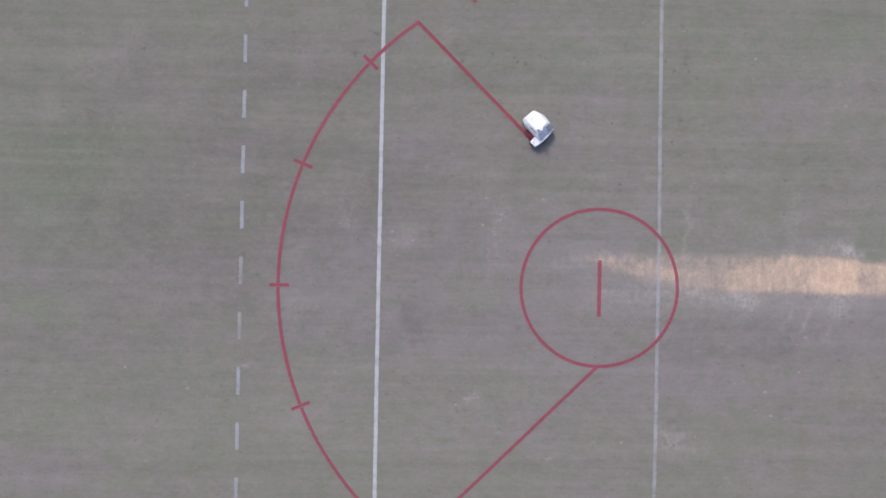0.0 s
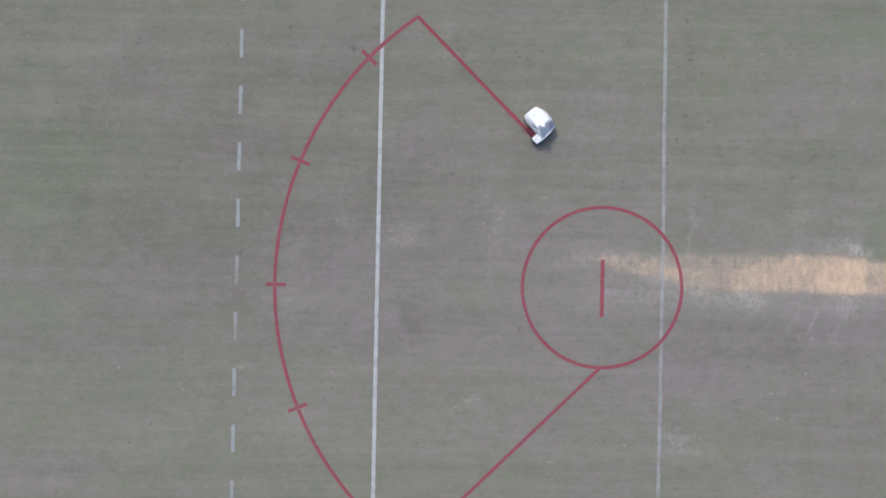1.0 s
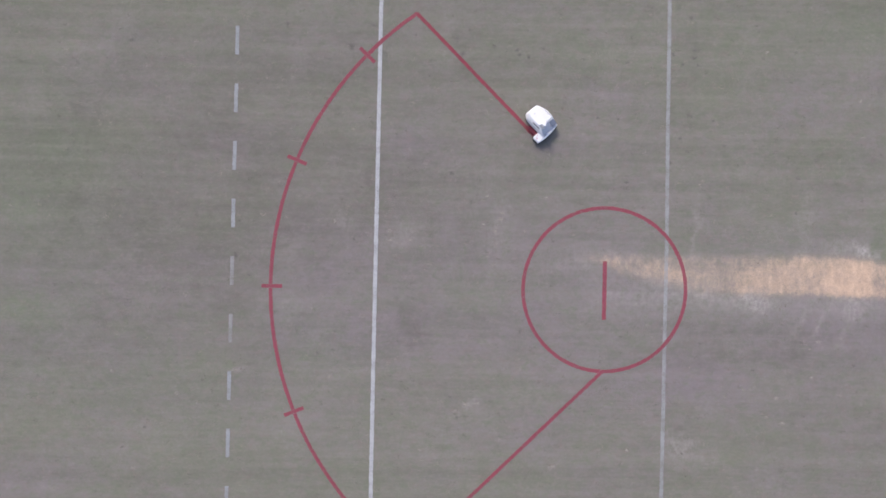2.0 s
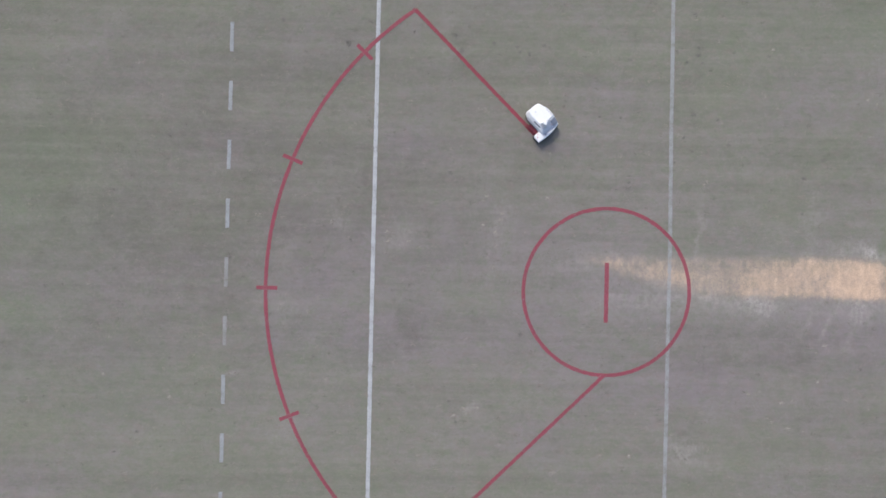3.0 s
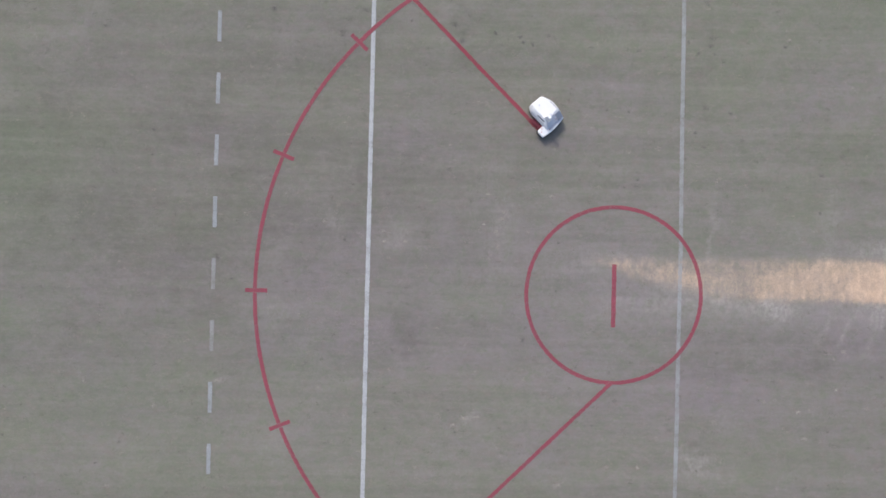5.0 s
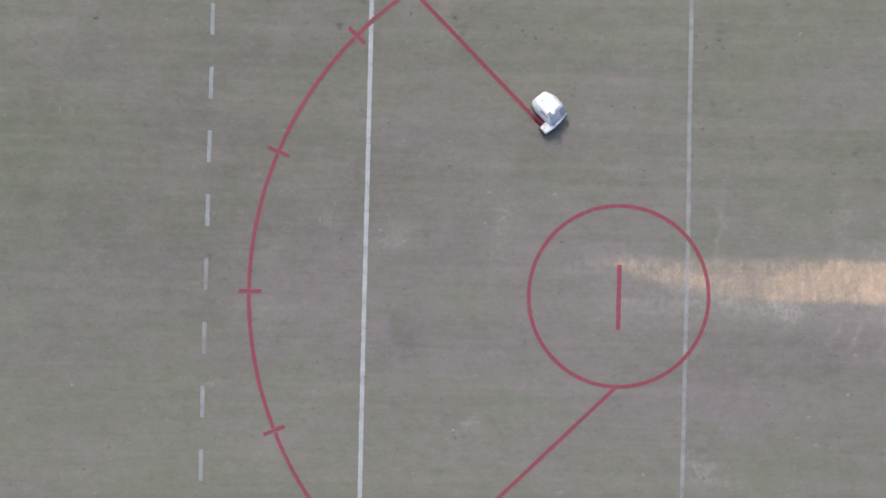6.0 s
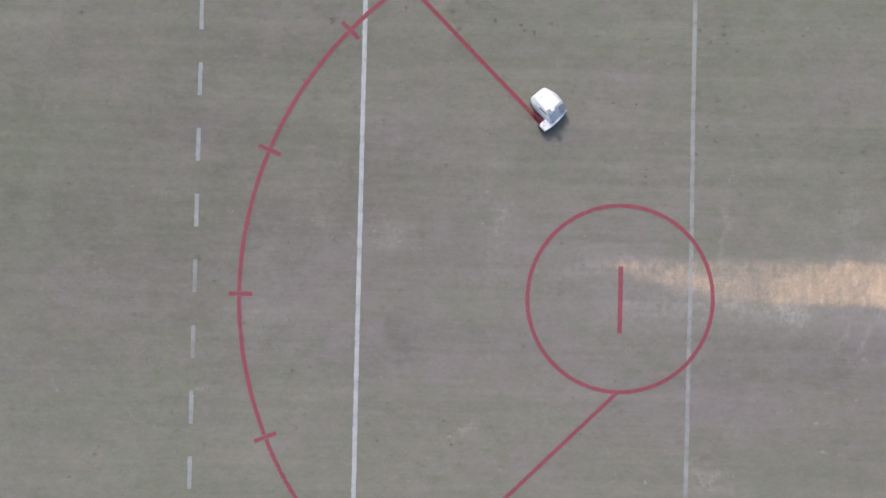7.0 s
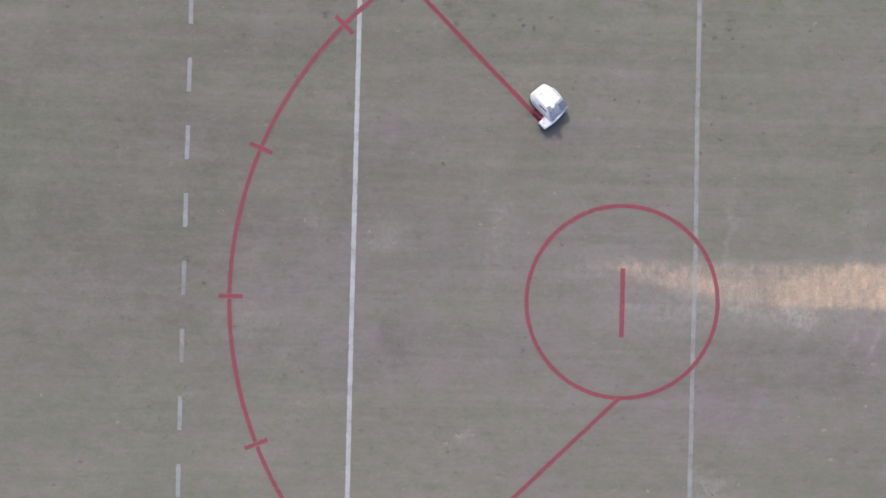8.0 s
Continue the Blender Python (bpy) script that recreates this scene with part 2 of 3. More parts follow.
LUSH = [(-18.0, 3.6, 2.6, 3.0, 0.50), (-18.3, -0.8, 1.6, 0.7, 0.42), (5.6, 7.9, 2.6, 0.9, 0.30), (8.6, 8.6, 1.2, 0.9, 0.35), (-4.3, -0.5, 1.0, 0.8, 0.25), (-14.0, 1.2, 3.5, 1.2, 0.20),
        (-15.5, -3.0, 4.0, 1.6, 0.22), (-9.3, -2.3, 2.0, 0.6, 0.24), (5.5, -5.2, 3.0, 1.3, 0.20), (-3.5, -3.2, 2.2, 1.0, 0.12), (9.0, 1.8, 0.6, 1.1, 0.40), (3.6, 6.4, 1.6, 0.8, 0.15)]


# boot and drag marks: x, y, half length and width, direction in degrees, strength
DRAGS = [(7.05, -0.85, 0.75, 0.10, 61, 0.40), (7.75, -1.30, 0.60, 0.09, 58, 0.34), (6.45, -0.80, 0.60, 0.10, 60, 0.22), (-11.5, -2.66, 0.40, 0.07, 12, 0.36), (-4.3, -3.7, 0.70, 0.10, 38, 0.30)]


def wear(x, y):
    """How trodden, lush, dusty and matted the turf is at each place, 0 to 1."""
    x, y = np.asarray(x, float), np.asarray(y, float)
    wx, wy = x + 0.16 * uneven(x, y, 0.8, 3), y + 0.13 * uneven(x, y, 0.8, 5)

    def spots(rows):
        total = np.zeros(x.shape)
        for px, py, rx, ry, strength in rows:
            total += strength * np.exp(-1.1 * (((wx - px) / rx) ** 2 + ((wy - py) / ry) ** 2))
        return total

    middle = np.exp(-(((y + 0.8 + 0.35 * uneven(x, y, 3.0, 9)) / 2.6) ** 2)) * np.interp(x, [-19, -12, -8, 8, 13], [0.25, 0.55, 1.0, 1.0, 0.6])
    trodden = 0.26 + 0.50 * middle + 0.13 * uneven(x * 0.5, y, 1.5, 12)
    lush = spots(LUSH) + 0.08 * uneven(x * 0.6, y, 1.1, 15)
    dusty = spots(DUSTY) + 0.035 * uneven(x, y, 0.9, 18)
    for px, py, reach, wide, angle, strength in DRAGS:
        c, s_ = math.cos(radians(angle)), math.sin(radians(angle))
        along, across = (wx - px) * c + (wy - py) * s_, (y + 0.3 * (wy - y) - py) * c - (x + 0.3 * (wx - x) - px) * s_
        dusty = dusty + strength * np.exp(-1.1 * ((along / reach) ** 2 + (across / wide) ** 2))
    matted = spots(MATTED) + 0.045 * uneven(x * 0.6, y, 1.1, 21)
    return [np.clip(v, 0, 1) for v in (trodden, lush, dusty, matted)]


def mark_wear(mesh, x, y, times=1):
    trodden, lush, dusty, matted = [np.repeat(v, times) for v in wear(x, y)]
    mesh.attributes.new("wear", "FLOAT_COLOR", "POINT").data.foreach_set("color", np.stack([trodden, lush, dusty, np.ones_like(dusty)], 1).astype(np.float32).ravel())
    mesh.attributes.new("matted", "FLOAT", "POINT").data.foreach_set("value", matted.astype(np.float32))


verts, faces = sheet(spread(-24, 14, 0.1), spread(-11, 13, 0.1), 0.0)
turf = mesh_from("ground", verts, faces, MAT_TURF, True)
mark_wear(turf, verts[:, 0], verts[:, 1])
ground = new("ground", turf)
tagged(ground, "patchy olive-brown winter turf of a level sports field", "ground", kind="structure")

# worn sandy strip, from the goal mouth outwards
xs, ys = np.arange(-1.2, 13.01, 0.05), np.arange(-0.8, 1.61, 0.04)
verts, faces = sheet(xs, ys, 0.004)
soil = mesh_from("soil_strip", verts, faces, MAT_TURF, True)


def bareness(x, y):
    """How bare the strip is at each place, 0 (grass) to 1 (sand)."""
    x, y = np.asarray(x, float), np.asarray(y, float)
    x = x + 0.06 * uneven(x, y, 0.35, 51, 3)
    y = y + 0.016 * uneven(x * 0.8, y, 0.30, 54, 4)
    at = [-1.0, -0.4, 0.0, 0.25, 0.7, 1.15, 1.35, 2.4, 2.7, 4.1, 4.25, 5.2, 5.4, 7.0, 7.4, 8.5, 8.8, 13.0]
    top = np.interp(x, [-1.0, 0.3, 2.0, 4.5, 7.6, 8.2, 8.8, 13.0], [1.08, 1.12, 1.10, 1.17, 1.21, 1.17, 1.04, 1.00])
    split = np.interp(x, [0.0, 1.2, 2.4, 4.1, 4.3, 5.3], [0.90, 0.84, 0.80, 0.62, 0.68, 0.95])
    low = np.interp(x, [-1.0, 0.0, 0.4, 1.2, 2.4, 2.9, 4.2, 5.0, 6.8, 8.3, 13.0], [0.96, 0.84, 0.60, 0.42, 0.20, 0.03, -0.03, -0.06, -0.05, -0.09, -0.09])
    upper = np.interp(x, at, [0.0, 0.28, 0.54, 0.60, 0.42, 0.38, 0.42, 0.44, 0.44, 0.45, 0.48, 0.52, 0.60, 0.74, 0.85, 0.90, 0.64, 0.62])
    lower = np.interp(x, at, [0.0, 0.10, 0.42, 0.52, 0.44, 0.48, 0.58, 0.61, 0.50, 0.50, 0.71, 0.75, 0.71, 0.79, 0.92, 0.97, 0.72, 0.70])

    def step(v, soft):
        v = np.clip(v / soft + 0.5, 0, 1)
        return v * v * (3 - 2 * v)

    blend = step(y - split, 0.24)
    inside = step(top - y, 0.34) * step(y - low, np.interp(x, [0, 2, 3, 5], [0.34, 0.46, 0.46, 0.32]))
    return np.clip(inside * (upper * blend + lower * (1 - blend)) * (1 + 0.07 * uneven(x, y, 0.5, 57, 4)), 0, 1)


def mark_bare(mesh, x, y):
    mesh.attributes.new("bare", "FLOAT", "POINT").data.foreach_set("value", bareness(x, y).astype(np.float32))


mark_wear(soil, verts[:, 0], verts[:, 1])
mark_bare(soil, verts[:, 0], verts[:, 1])
tagged(new("soil_strip", soil), "bare sandy strip worn through the turf", "soil", kind="structure")


# ---- field markings ----
LINE_WIDTH = 0.108
strips = []                                             # centre lines with widths, to keep the grass off them


def painted(name, points, width, mat, label, lift, group=""):
    """A sprayed line along the points, with slightly ragged edges, lying on the turf."""
    points = np.array(points, float)
    steps = np.concatenate([[0], np.cumsum(np.hypot(*np.diff(points, axis=0).T))])
    count = max(4, int(steps[-1] / 0.03))
    at = np.linspace(0, steps[-1], count)
    line = np.stack([np.interp(at, steps, points[:, 0]), np.interp(at, steps, points[:, 1])], 1)
    way = np.gradient(line, axis=0)
    way /= np.hypot(way[:, 0], way[:, 1])[:, None]
    side = np.stack([-way[:, 1], way[:, 0]], 1)
    rows = []
    for k, across in enumerate((-0.62, -0.42, 0.0, 0.42, 0.62)):
        rag = np.random.normal(0, 0.004 if k in (0, 4) else 0.002, count)
        spot = line + side * (across * width + rag)[:, None]
        z = rise(spot[:, 0], spot[:, 1]) + lift + (0.0 if k in (0, 4) else 0.002)
        rows.append(np.column_stack([spot, z]))
    verts = np.stack(rows, 1).reshape(-1, 3)
    k = (np.arange(count - 1)[:, None] * 5 + np.arange(4)[None, :]).ravel()
    faces = np.stack([k, k + 5, k + 6, k + 1], 1)
    strips.append((line, width))
    mesh = mesh_from(name, verts, faces, mat, True)
    mesh.attributes.new("rim", "FLOAT", "POINT").data.foreach_set("value", np.tile([0.0, 1.0, 1.0, 1.0, 0.0], count).astype(np.float32))
    mark_wear(mesh, verts[:, 0], verts[:, 1])
    mark_bare(mesh, verts[:, 0], verts[:, 1])
    return tagged(new(name, mesh), label, "painted line", group)


def round_line(radius, start, end, middle=(0.0, 0.0)):
    return [(middle[0] + radius * math.cos(radians(a)), middle[1] + radius * math.sin(radians(a))) for a in np.linspace(start, end, 220)]


painted("boundary_line", [(-7.275, 11.5), (-7.30, 5.0), (-7.335, -2.9), (-7.345, -9.0)], 0.115, MAT_WHITE,
        "fresh bright white painted line across the turf", 0.005)
painted("faded_line", [(1.915, 11.5), (1.945, 6.0), (1.975, 1.4), (1.965, -9.0)], 0.115, MAT_FADED,
        "old, faded white painted line across the turf", 0.004)
for k in range(-6, 6):
    middle_y = 0.437 + 1.819 * k
    x = -11.840 + 0.0072 * (middle_y - 1.5)
    painted("dash", [(x + 0.003, middle_y + 0.455), (x - 0.003, middle_y - 0.455)], 0.108,
            MAT_WORN if k in (-1, 0) else MAT_DASH,
            "short white dash of a broken line, half worn away" if k in (-1, 0) else "short white painted dash of a broken field line", 0.004, "dashes of the broken line")

painted("goal_circle", round_line(2.612, 0, 360, (0.003, 0.03)), LINE_WIDTH, MAT_RED, "red painted goal circle on worn turf", 0.008)
painted("goal_line", [(0.0, 0.945), (-0.006, -0.93)], 0.125, MAT_RED, "short red goal line inside the circle", 0.008)
painted("arc_line", round_line(10.627, 125.3, 234.9, (0.01, 0.035)), LINE_WIDTH, MAT_RED, "long curved red line painted on the turf", 0.008)
painted("fan_line", [(-6.153, 8.707), (-2.62, 5.175)], LINE_WIDTH, MAT_FRESH, "fresh red slanting line leading to the marking robot", 0.011)
# last stretch: wet, and coloured darker for the shade beside the robot
painted("wet_shaded_line_end", [(-2.62, 5.175), (-2.33, 4.885)], 0.118, MAT_WET_SHADE, "wet end of the red line, darkened for shade by the robot", 0.011)
painted("fan_line", [(-0.03, -2.59), (-6.12, -8.53)], LINE_WIDTH, MAT_RED, "red slanting line meeting the goal circle", 0.011)
for angle in (114.6, 136.45, 158.2, 180.3, 202.3, 223.9):
    inner = 10.255 if angle == 180.3 else 10.29
    c, s_ = math.cos(radians(angle)), math.sin(radians(angle))
    painted("hash_mark", [(inner * c, 0.03 + inner * s_), ((inner + 0.65) * c, 0.03 + (inner + 0.65) * s_)], LINE_WIDTH, MAT_RED,
            "short red hash mark across the arc", 0.011, "hash marks of the arc")


# ---- marking robot ----
def part(name, bm, mat, parent, label=""):
    """One mesh object under a thing or a part of it."""
    mesh = bpy.data.meshes.new(name)
    bmesh.ops.recalc_face_normals(bm, faces=bm.faces[:])
    bm.to_mesh(mesh)
    bm.free()
    mesh.materials.append(mat)
    ob = new(name, mesh)
    ob.parent = parent
    if label:
        tagged(ob, label)
    return ob


def outline(corners, radius, per=5):
    """A closed outline through the corners, each one rounded."""
    pts = []
    for k, corner in enumerate(corners):
        c, a, b = Vector(corner), Vector(corners[k - 1]), Vector(corners[(k + 1) % len(corners)])
        p, q = c + (a - c).normalized() * radius, c + (b - c).normalized() * radius
        for i in range(per):
            u = i / (per - 1)
            pts.append(p * (1 - u) ** 2 + c * 2 * u * (1 - u) + q * u * u)
    return pts


def stack(levels):
    """A closed body lofted through outlines of the same count: (z, outline), or an outline of (x, y, z)."""
    bm = bmesh.new()
    rings = [[bm.verts.new((p[0], p[1], z) if z is not None else p) for p in pts] for z, pts in levels]
    for low, high in zip(rings, rings[1:]):
        for k in range(len(low)):
            bm.faces.new((low[k - 1], low[k], high[k], high[k - 1]))
    bm.faces.new(rings[0][::-1])
    bm.faces.new(rings[-1])
    return bm


def block(x0, x1, y0, y1, z0, z1, bevel=0.008):
    bm = bmesh.new()
    bmesh.ops.create_cube(bm, size=1, matrix=Matrix.Translation(((x0 + x1) / 2, (y0 + y1) / 2, (z0 + z1) / 2)) @ Matrix.Diagonal((x1 - x0, y1 - y0, z1 - z0, 1)))
    bmesh.ops.bevel(bm, geom=bm.edges[:], offset=bevel, segments=2, affect="EDGES")
    return bm


def drum(radius, length, m, bevel=0.01, count=24):
    bm = bmesh.new()
    bmesh.ops.create_cone(bm, cap_ends=True, segments=count, radius1=radius, radius2=radius, depth=length, matrix=m)
    rims = [e for e in bm.edges if any(len(f.verts) > 4 for f in e.link_faces)]
    bmesh.ops.bevel(bm, geom=rims, offset=bevel, segments=2, affect="EDGES")
    return bm


def marking_robot():
    """The line-painting robot. Forward is +x, its left +y; the nozzle is over the origin."""
    robot = new("line_marking_robot")
    tagged(robot, "white line-marking robot painting a red line on turf", "robot")
    hood = part("hood", stack([
        (0.12, outline([(-0.66, 0.18), (-0.52, 0.10), (0.14, 0.09), (0.16, 0.64), (-0.30, 0.65), (-0.64, 0.56)], 0.05)),
        (0.34, outline([(-0.700, 0.150), (-0.54, 0.070), (0.155, 0.065), (0.19, 0.672), (-0.32, 0.690), (-0.665, 0.58)], 0.06)),
        (0.46, outline([(-0.695, 0.160), (-0.53, 0.090), (0.065, 0.095), (0.08, 0.680), (-0.32, 0.694), (-0.660, 0.582)], 0.06)),
        (0.560, outline([(-0.675, 0.195), (-0.52, 0.150), (-0.050, 0.160), (-0.04, 0.672), (-0.32, 0.684), (-0.640, 0.572)], 0.06)),
        (0.580, outline([(-0.650, 0.222), (-0.50, 0.180), (-0.075, 0.185), (-0.065, 0.650), (-0.32, 0.662), (-0.618, 0.555)], 0.055)),
    ]), MAT_SHELL, robot, "faceted white plastic hood with a chamfered rear corner")
    slot = [(-0.33, 0.112, 0.490), (-0.06, 0.120, 0.490), (-0.06, 0.137, 0.514), (-0.33, 0.129, 0.514)]
    part("side_vent", stack([(None, slot), (None, [(x, y - 0.010, z + 0.008) for x, y, z in slot])]), MAT_SLOT, hood, "dark slot in the flank")
    part("seam", block(-0.36, -0.08, 0.628, 0.642, 0.572, 0.586, 0.003), MAT_SLOT, hood, "narrow dark seam along the hood")
    # grey plate over the slope: the shade of the sun-averted front as colour
    slope = [(-0.045, 0.180, 0.566), (0.150, 0.100, 0.365), (0.165, 0.470, 0.365), (-0.045, 0.470, 0.566)]
    part("shaded_front_panel", stack([(None, slope), (None, [(x + 0.010, y, z + 0.012) for x, y, z in slope])]), MAT_GREY, hood, "sloping hood front with its shade put in as grey")
    # darker grey square at the left of the front slope
    square = [(-0.010, 0.480, 0.530), (0.172, 0.480, 0.365), (0.186, 0.660, 0.365), (-0.010, 0.655, 0.530)]
    part("grey_square", stack([(None, square), (None, [(x + 0.016, y, z + 0.018) for x, y, z in square])]), MAT_PANEL, hood, "darker grey square on the hood front")
    part("badge", block(0.095, 0.125, 0.425, 0.462, 0.440, 0.470, 0.003), MAT_BADGE, hood, "small dull red badge")
    part("latch", drum(0.022, 0.02, pose(-0.50, 0.33, 0.583), 0.004, 16), MAT_GREY, hood, "round grey latch")
    part("antenna", stack([
        (0.50, outline([(-0.16, 0.17), (0.03, 0.18), (0.06, 0.25), (-0.01, 0.33), (-0.16, 0.33)], 0.025)),
        (0.64, outline([(-0.14, 0.175), (0.03, 0.185), (0.06, 0.25), (-0.01, 0.32), (-0.14, 0.32)], 0.025)),
        (0.86, outline([(-0.13, 0.170), (-0.01, 0.178), (0.035, 0.235), (-0.04, 0.315), (-0.13, 0.315)], 0.03)),
        (0.885, outline([(-0.11, 0.19), (-0.02, 0.196), (0.015, 0.237), (-0.05, 0.295), (-0.11, 0.295)], 0.02)),
    ]), MAT_SHELL, robot, "white moulded antenna housing")
    left, right, count = 0.67, -0.165, 18

    def bow(inset, z):
        front = [(0.235 - inset + 0.055 * (1 - ((2 * (right + (left - right) * k / count) - left - right) / (left - right)) ** 2),
                  right + inset + (left - right - 2 * inset) * k / count) for k in range(count + 1)]
        return z, front + [(0.06, left - inset), (inset - 0.01, 0.55), (inset - 0.01, right + 0.05 + inset), (0.03 + inset, right + inset)]

    bumper = part("front_bumper", stack([bow(0.02, 0.19), bow(0.0, 0.21), bow(0.0, 0.285), bow(0.02, 0.31)]), MAT_SHELL, robot, "wide curved white front bar")
    # juts out to draw the bar's contact shadow and dark underside
    part("bumper_shade_rim", stack([bow(-0.006, 0.10), bow(-0.014, 0.12), bow(-0.014, 0.178), bow(0.0, 0.188)]), MAT_DARK, bumper, "dark rim for the contact shade and underside of the bar")
    # grey strip standing for the shadow that the hood throws on the bar
    part("bumper_shade", block(0.155, 0.232, 0.05, 0.60, 0.300, 0.318, 0.006), MAT_GREY, bumper, "grey strip for the shade of the hood on the bar")
    part("slot", block(0.20, 0.215, 0.12, 0.19, 0.312, 0.323, 0.002), MAT_DARK, bumper, "small dark slot")
    for x, y in ((0.03, -0.02), (0.10, -0.09)):
        part("cap", drum(0.016, 0.02, pose(x, y, 0.318), 0.003, 14), MAT_FITTING, bumper, "red cap")
    chassis = part("chassis", block(-0.60, 0.14, 0.10, 0.52, 0.09, 0.16, 0.01), MAT_DARK, robot, "dark underframe")
    for x, y, r in ((-0.45, 0.16, 0.13), (-0.45, 0.51, 0.13), (0.08, 0.14, 0.10), (0.08, 0.50, 0.10)):
        wheel = part("wheel", drum(r, 0.07, pose(x, y, r, 90), 0.015, 28), MAT_DARK, robot, "black rubber wheel")
        part("rim", drum(r * 0.55, 0.078, pose(x, y, r, 90), 0.004, 20), MAT_STEEL, wheel)
    arm = part("spray_arm", block(-0.10, 0.02, -0.035, 0.06, 0.16, 0.20, 0.008), MAT_STAIN_SHADE, robot, "arm stained with red paint")
    part("nozzle", drum(0.018, 0.12, pose(-0.06, 0.0, 0.12), 0.004, 16), MAT_STAIN_SHADE, arm, "red-stained spray nozzle")
    # added block; its dark red also carries the hood's shade on the line
    part("guard", block(-0.36, -0.02, -0.045, 0.10, 0.06, 0.13, 0.02), MAT_STAIN_SHADE, robot, "red-stained splash guard, darkened for shade beside the hood")
    return robot


robot = marking_robot()
NOSE = (-2.314, 4.899)
robot.matrix_basis = pose(NOSE[0], NOSE[1], float(rise(*NOSE)), 0, 0, -45)


# ---- tufts and grass ----
MAT_CLUMP = make_plain("dark_withered_leaves", rgb(0.164, 0.150, 0.140), 0.95, 0.40)
MAT_STRAW = make_plain("bleached_straw", rgb(0.33, 0.305, 0.27), 0.95, 0.30)


def blades_mesh(name, mat, x, y, turn, length, wide, tall):
    """Single blades, each a slim triangle lying on the turf with its tip raised."""
    n = len(x)
    dx, dy, z = np.cos(turn), np.sin(turn), rise(x, y)
    co = np.empty((n, 3, 3), np.float32)
    co[:, 0] = np.stack([x - dy * wide, y + dx * wide, z], 1)
    co[:, 1] = np.stack([x + dy * wide, y - dx * wide, z], 1)
    co[:, 2] = np.stack([x + dx * length, y + dy * length, z + tall], 1)
    mesh = bpy.data.meshes.new(name)
    mesh.vertices.add(n * 3)
    mesh.vertices.foreach_set("co", co.ravel())
    mesh.loops.add(n * 3)
    mesh.loops.foreach_set("vertex_index", np.arange(n * 3, dtype=np.int32))
    mesh.polygons.add(n)
    mesh.polygons.foreach_set("loop_start", np.arange(0, n * 3, 3, dtype=np.int32))
    mesh.update(calc_edges=True)
    mesh.materials.append(mat)
    return mesh


def tuft(name, mat, x, y, size, seed, label, category, group):
    """An uneven handful of withered blades, in two or three smaller bunches."""
    rng = np.random.default_rng(seed)
    count = int(14 + 230 * size)
    bunches = np.clip(rng.normal(0, 0.24 * size, (4, 2)), -0.28 * size, 0.28 * size) * (1.25, 0.8)
    at = bunches[rng.integers(0, 4, count)] + np.clip(rng.normal(0, 0.26 * size, (count, 2)), -0.34 * size, 0.34 * size) * (1.25, 0.85)
    bx, by = x + at[:, 0], y + at[:, 1]
    mesh = blades_mesh(name, mat, bx, by, rng.uniform(0, 2 * np.pi, count), rng.uniform(0.03, 0.06, count), rng.uniform(0.003, 0.007, count), rng.uniform(0.008, 0.03, count))
    mesh.transform(Matrix.Translation((-x, -y, -float(rise(x, y)))))
    ob = new(name, mesh)
    ob.location = (x, y, float(rise(x, y)) + 0.002)
    return tagged(ob, label, category, group)


# x, y and size of the dark tufts, the far side of the field and the near side; then of the pale ones
FAR_TUFTS = [(-8.16, 7.61, 0.17), (-7.50, 8.31, 0.12), (-6.16, 8.02, 0.06), (-4.87, 7.92, 0.16), (-4.71, 7.46, 0.13), (-3.68, 7.71, 0.09), (-2.93, 7.61, 0.09), (-2.83, 7.48, 0.10), (-2.58, 7.40, 0.09),
             (-2.12, 7.69, 0.09), (-8.21, 6.84, 0.07), (2.64, 8.77, 0.11), (2.76, 7.50, 0.12), (2.75, 7.75, 0.08), (2.88, 7.26, 0.07), (2.07, 7.61, 0.08), (2.38, 7.27, 0.07), (0.61, 7.31, 0.08),
             (5.0, 7.53, 0.08), (3.40, 5.51, 0.10), (2.64, 5.65, 0.09), (2.60, 4.50, 0.09), (2.36, 4.93, 0.07), (3.76, 4.72, 0.07), (6.78, 4.30, 0.11), (-0.32, 5.52, 0.06), (0.34, 5.50, 0.05), (2.06, 4.14, 0.06)]
NEAR_TUFTS = [(-4.99, 3.64, 0.13), (-1.68, 1.55, 0.10), (6.16, 3.73, 0.12), (0.64, 3.47, 0.08), (6.15, 2.60, 0.06), (-11.73, 0.92, 0.06), (-11.31, 0.31, 0.06), (-15.09, 7.63, 0.08), (-10.24, 8.27, 0.10),
              (-13.66, 4.63, 0.07), (-2.68, -1.34, 0.12), (-4.88, -3.46, 0.05), (-9.10, -2.12, 0.06), (-0.59, -3.88, 0.06), (-15.18, -5.17, 0.08), (-14.48, -4.55, 0.07), (6.44, -1.58, 0.09), (8.12, -2.27, 0.10),
              (6.53, -3.95, 0.06), (2.60, -5.18, 0.05), (-4.64, -4.11, 0.05), (-6.73, -4.04, 0.06), (-8.02, 1.53, 0.05), (-6.01, -1.29, 0.10)]
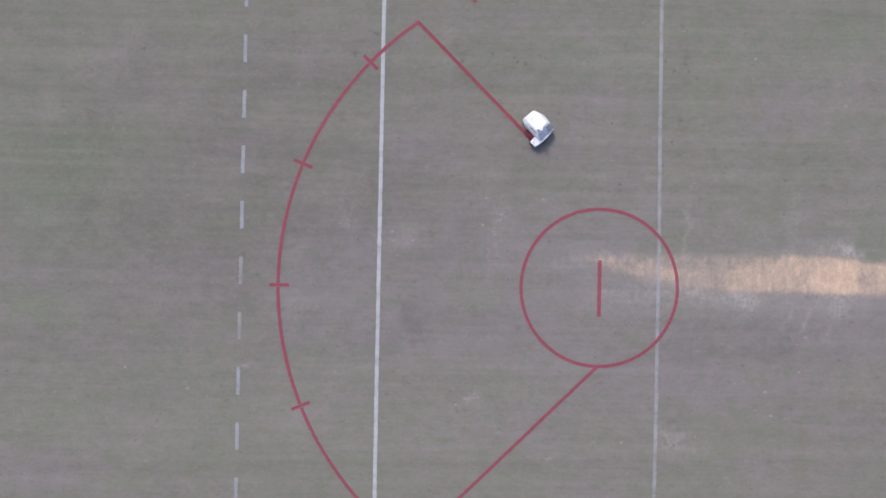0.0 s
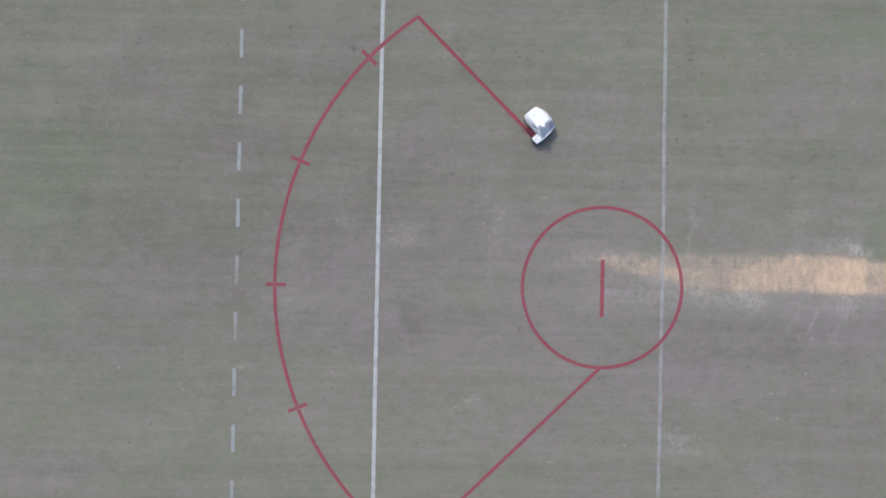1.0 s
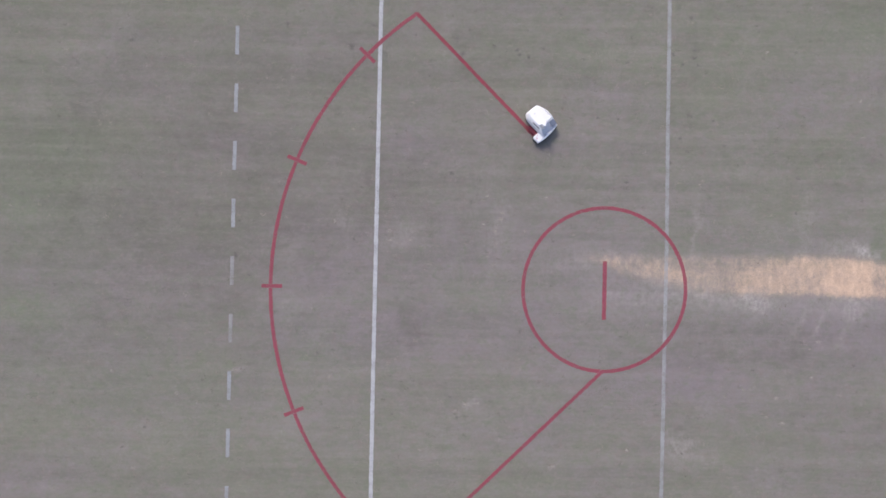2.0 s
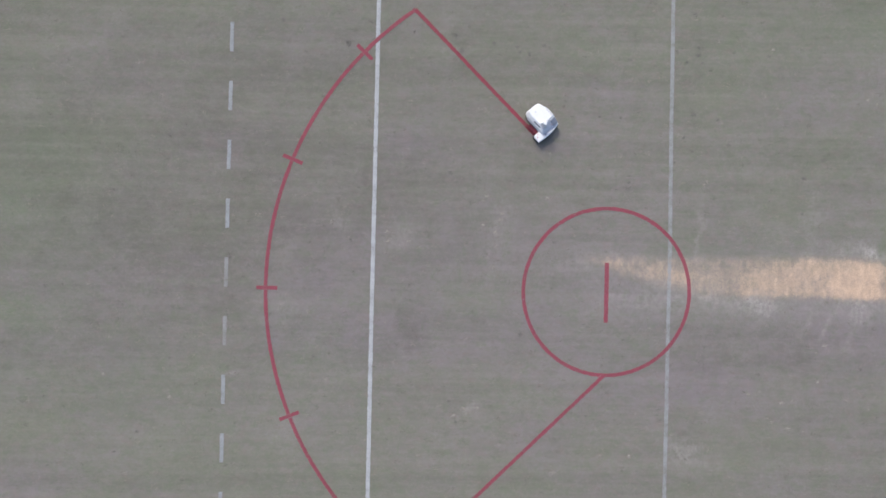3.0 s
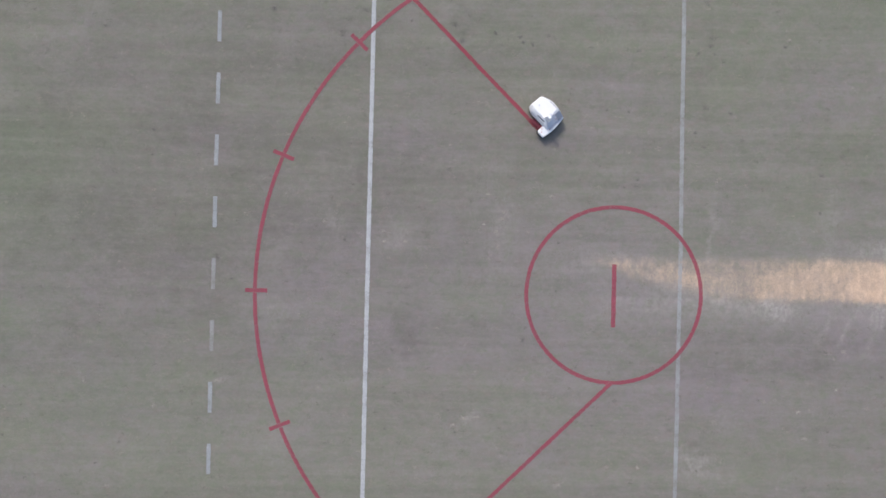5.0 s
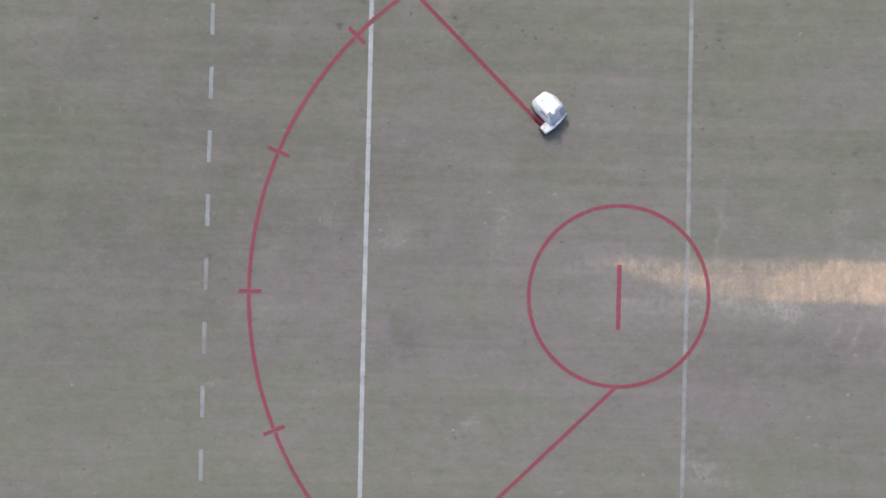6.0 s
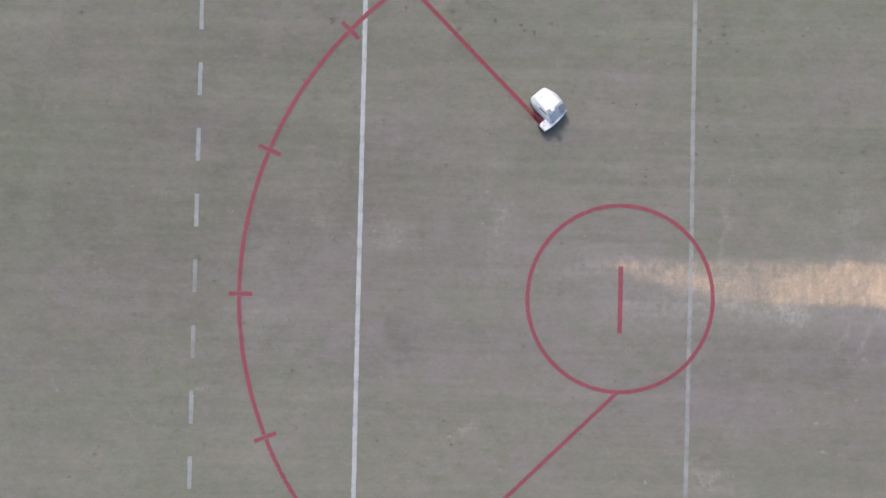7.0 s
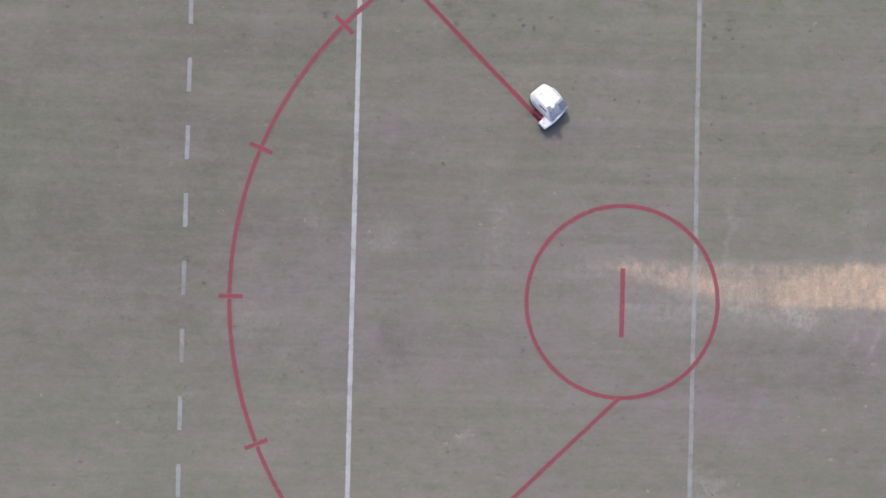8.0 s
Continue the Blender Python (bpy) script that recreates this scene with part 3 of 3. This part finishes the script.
PALE_TUFTS = [(-3.29, 2.40, 0.10), (-3.34, 2.21, 0.12), (-3.52, 1.84, 0.10), (-3.91, 2.04, 0.08), (-8.61, 2.05, 0.10), (-6.88, 1.79, 0.12), (-6.84, 1.50, 0.10), (-6.22, 1.49, 0.10), (-1.92, 2.93, 0.08),
              (-3.82, 2.94, 0.08), (5.10, 7.72, 0.10), (8.20, 6.24, 0.09), (-13.48, -3.46, 0.14), (-15.57, -2.79, 0.08), (-11.70, -2.69, 0.12), (-14.84, -5.83, 0.09), (-4.72, -3.91, 0.10), (-4.41, -3.70, 0.12),
              (-4.03, -3.66, 0.10), (-1.58, -5.65, 0.14), (6.98, -1.54, 0.13), (5.61, -3.37, 0.10), (0.81, -5.11, 0.09), (6.75, -2.71, 0.08), (5.83, -4.17, 0.10)]
for k, (x, y, size) in enumerate(FAR_TUFTS + NEAR_TUFTS):
    tuft("withered_tuft", MAT_CLUMP, x, y, size, 40 + k, "small dark tuft of withered grass on the turf", "grass tuft", "dark tufts in the turf")
for k, (x, y, size) in enumerate(PALE_TUFTS):
    tuft("bleached_tuft", MAT_STRAW, x, y, size, 140 + k, "small bleached tuft of dead grass on the turf", "grass tuft", "pale tufts in the turf")


def grass(count, tufts, x0, x1, y0, y1):
    """Short mown blades at all angles, thinned where the soil is bare and kept off the paint; some stand in withered or bleached bunches."""
    rng = np.random.default_rng(7)
    x, y, tone = rng.uniform(x0, x1, count), rng.uniform(y0, y1, count), np.clip(rng.normal(0.03, 0.13, count), -0.5, 0.6)
    each = rng.integers(6, 22, tufts)
    middle_x, middle_y = np.repeat(rng.uniform(x0, x1, tufts), each), np.repeat(rng.uniform(y0, y1, tufts), each)
    radius = np.repeat(rng.uniform(0.02, 0.055, tufts), each)
    kind = np.where(rng.uniform(0, 1, tufts) < 0.66, -0.8, 0.6) * rng.uniform(0.1, 1.0, tufts) ** 2
    x = np.concatenate([x, middle_x + 1.4 * radius * rng.normal(0, 1, len(radius))])
    y = np.concatenate([y, middle_y + 0.9 * radius * rng.normal(0, 1, len(radius))])
    tone = np.concatenate([tone, np.repeat(kind, each)])
    keep = rng.uniform(0, 1, len(x)) > np.clip(bareness(x, y) * 1.1, 0, 0.93)
    for line, width in strips:
        low, high = line.min(0) - 0.2, line.max(0) + 0.2
        near = np.nonzero(keep & (x > low[0]) & (x < high[0]) & (y > low[1]) & (y < high[1]))[0]
        knots = np.unique(np.append(np.arange(0, len(line), 4), len(line) - 1))
        a, b = line[knots[:-1]], line[knots[1:]]
        for share in np.array_split(near, max(1, len(near) * len(a) // 3000000 + 1)):
            p = np.stack([x[share], y[share]], 1)[:, None, :]
            d = b - a
            u = np.clip(((p - a) * d).sum(2) / (d * d).sum(1), 0, 1)
            gap = np.sqrt((((a + u[:, :, None] * d) - p) ** 2).sum(2)).min(1)
            keep[share[gap < width / 2 + rng.normal(0.0, 0.006, len(share))]] = False
    x, y, tone = x[keep], y[keep], tone[keep]
    n = len(x)
    mesh = blades_mesh("grass", MAT_BLADE, x, y, rng.uniform(0, 2 * np.pi, n), rng.uniform(0.025, 0.055, n), rng.uniform(0.003, 0.006, n), rng.uniform(0.006, 0.022, n))
    mark_wear(mesh, x, y, 3)
    mesh.attributes.new("tone", "FLOAT", "POINT").data.foreach_set("value", np.repeat(tone, 3).astype(np.float32))
    return tagged(new("grass", mesh), "short tired olive and straw-coloured mown grass", "grass", kind="stuff")


grass(430000, 9000, -21.0, 11.5, -8.5, 11.0)
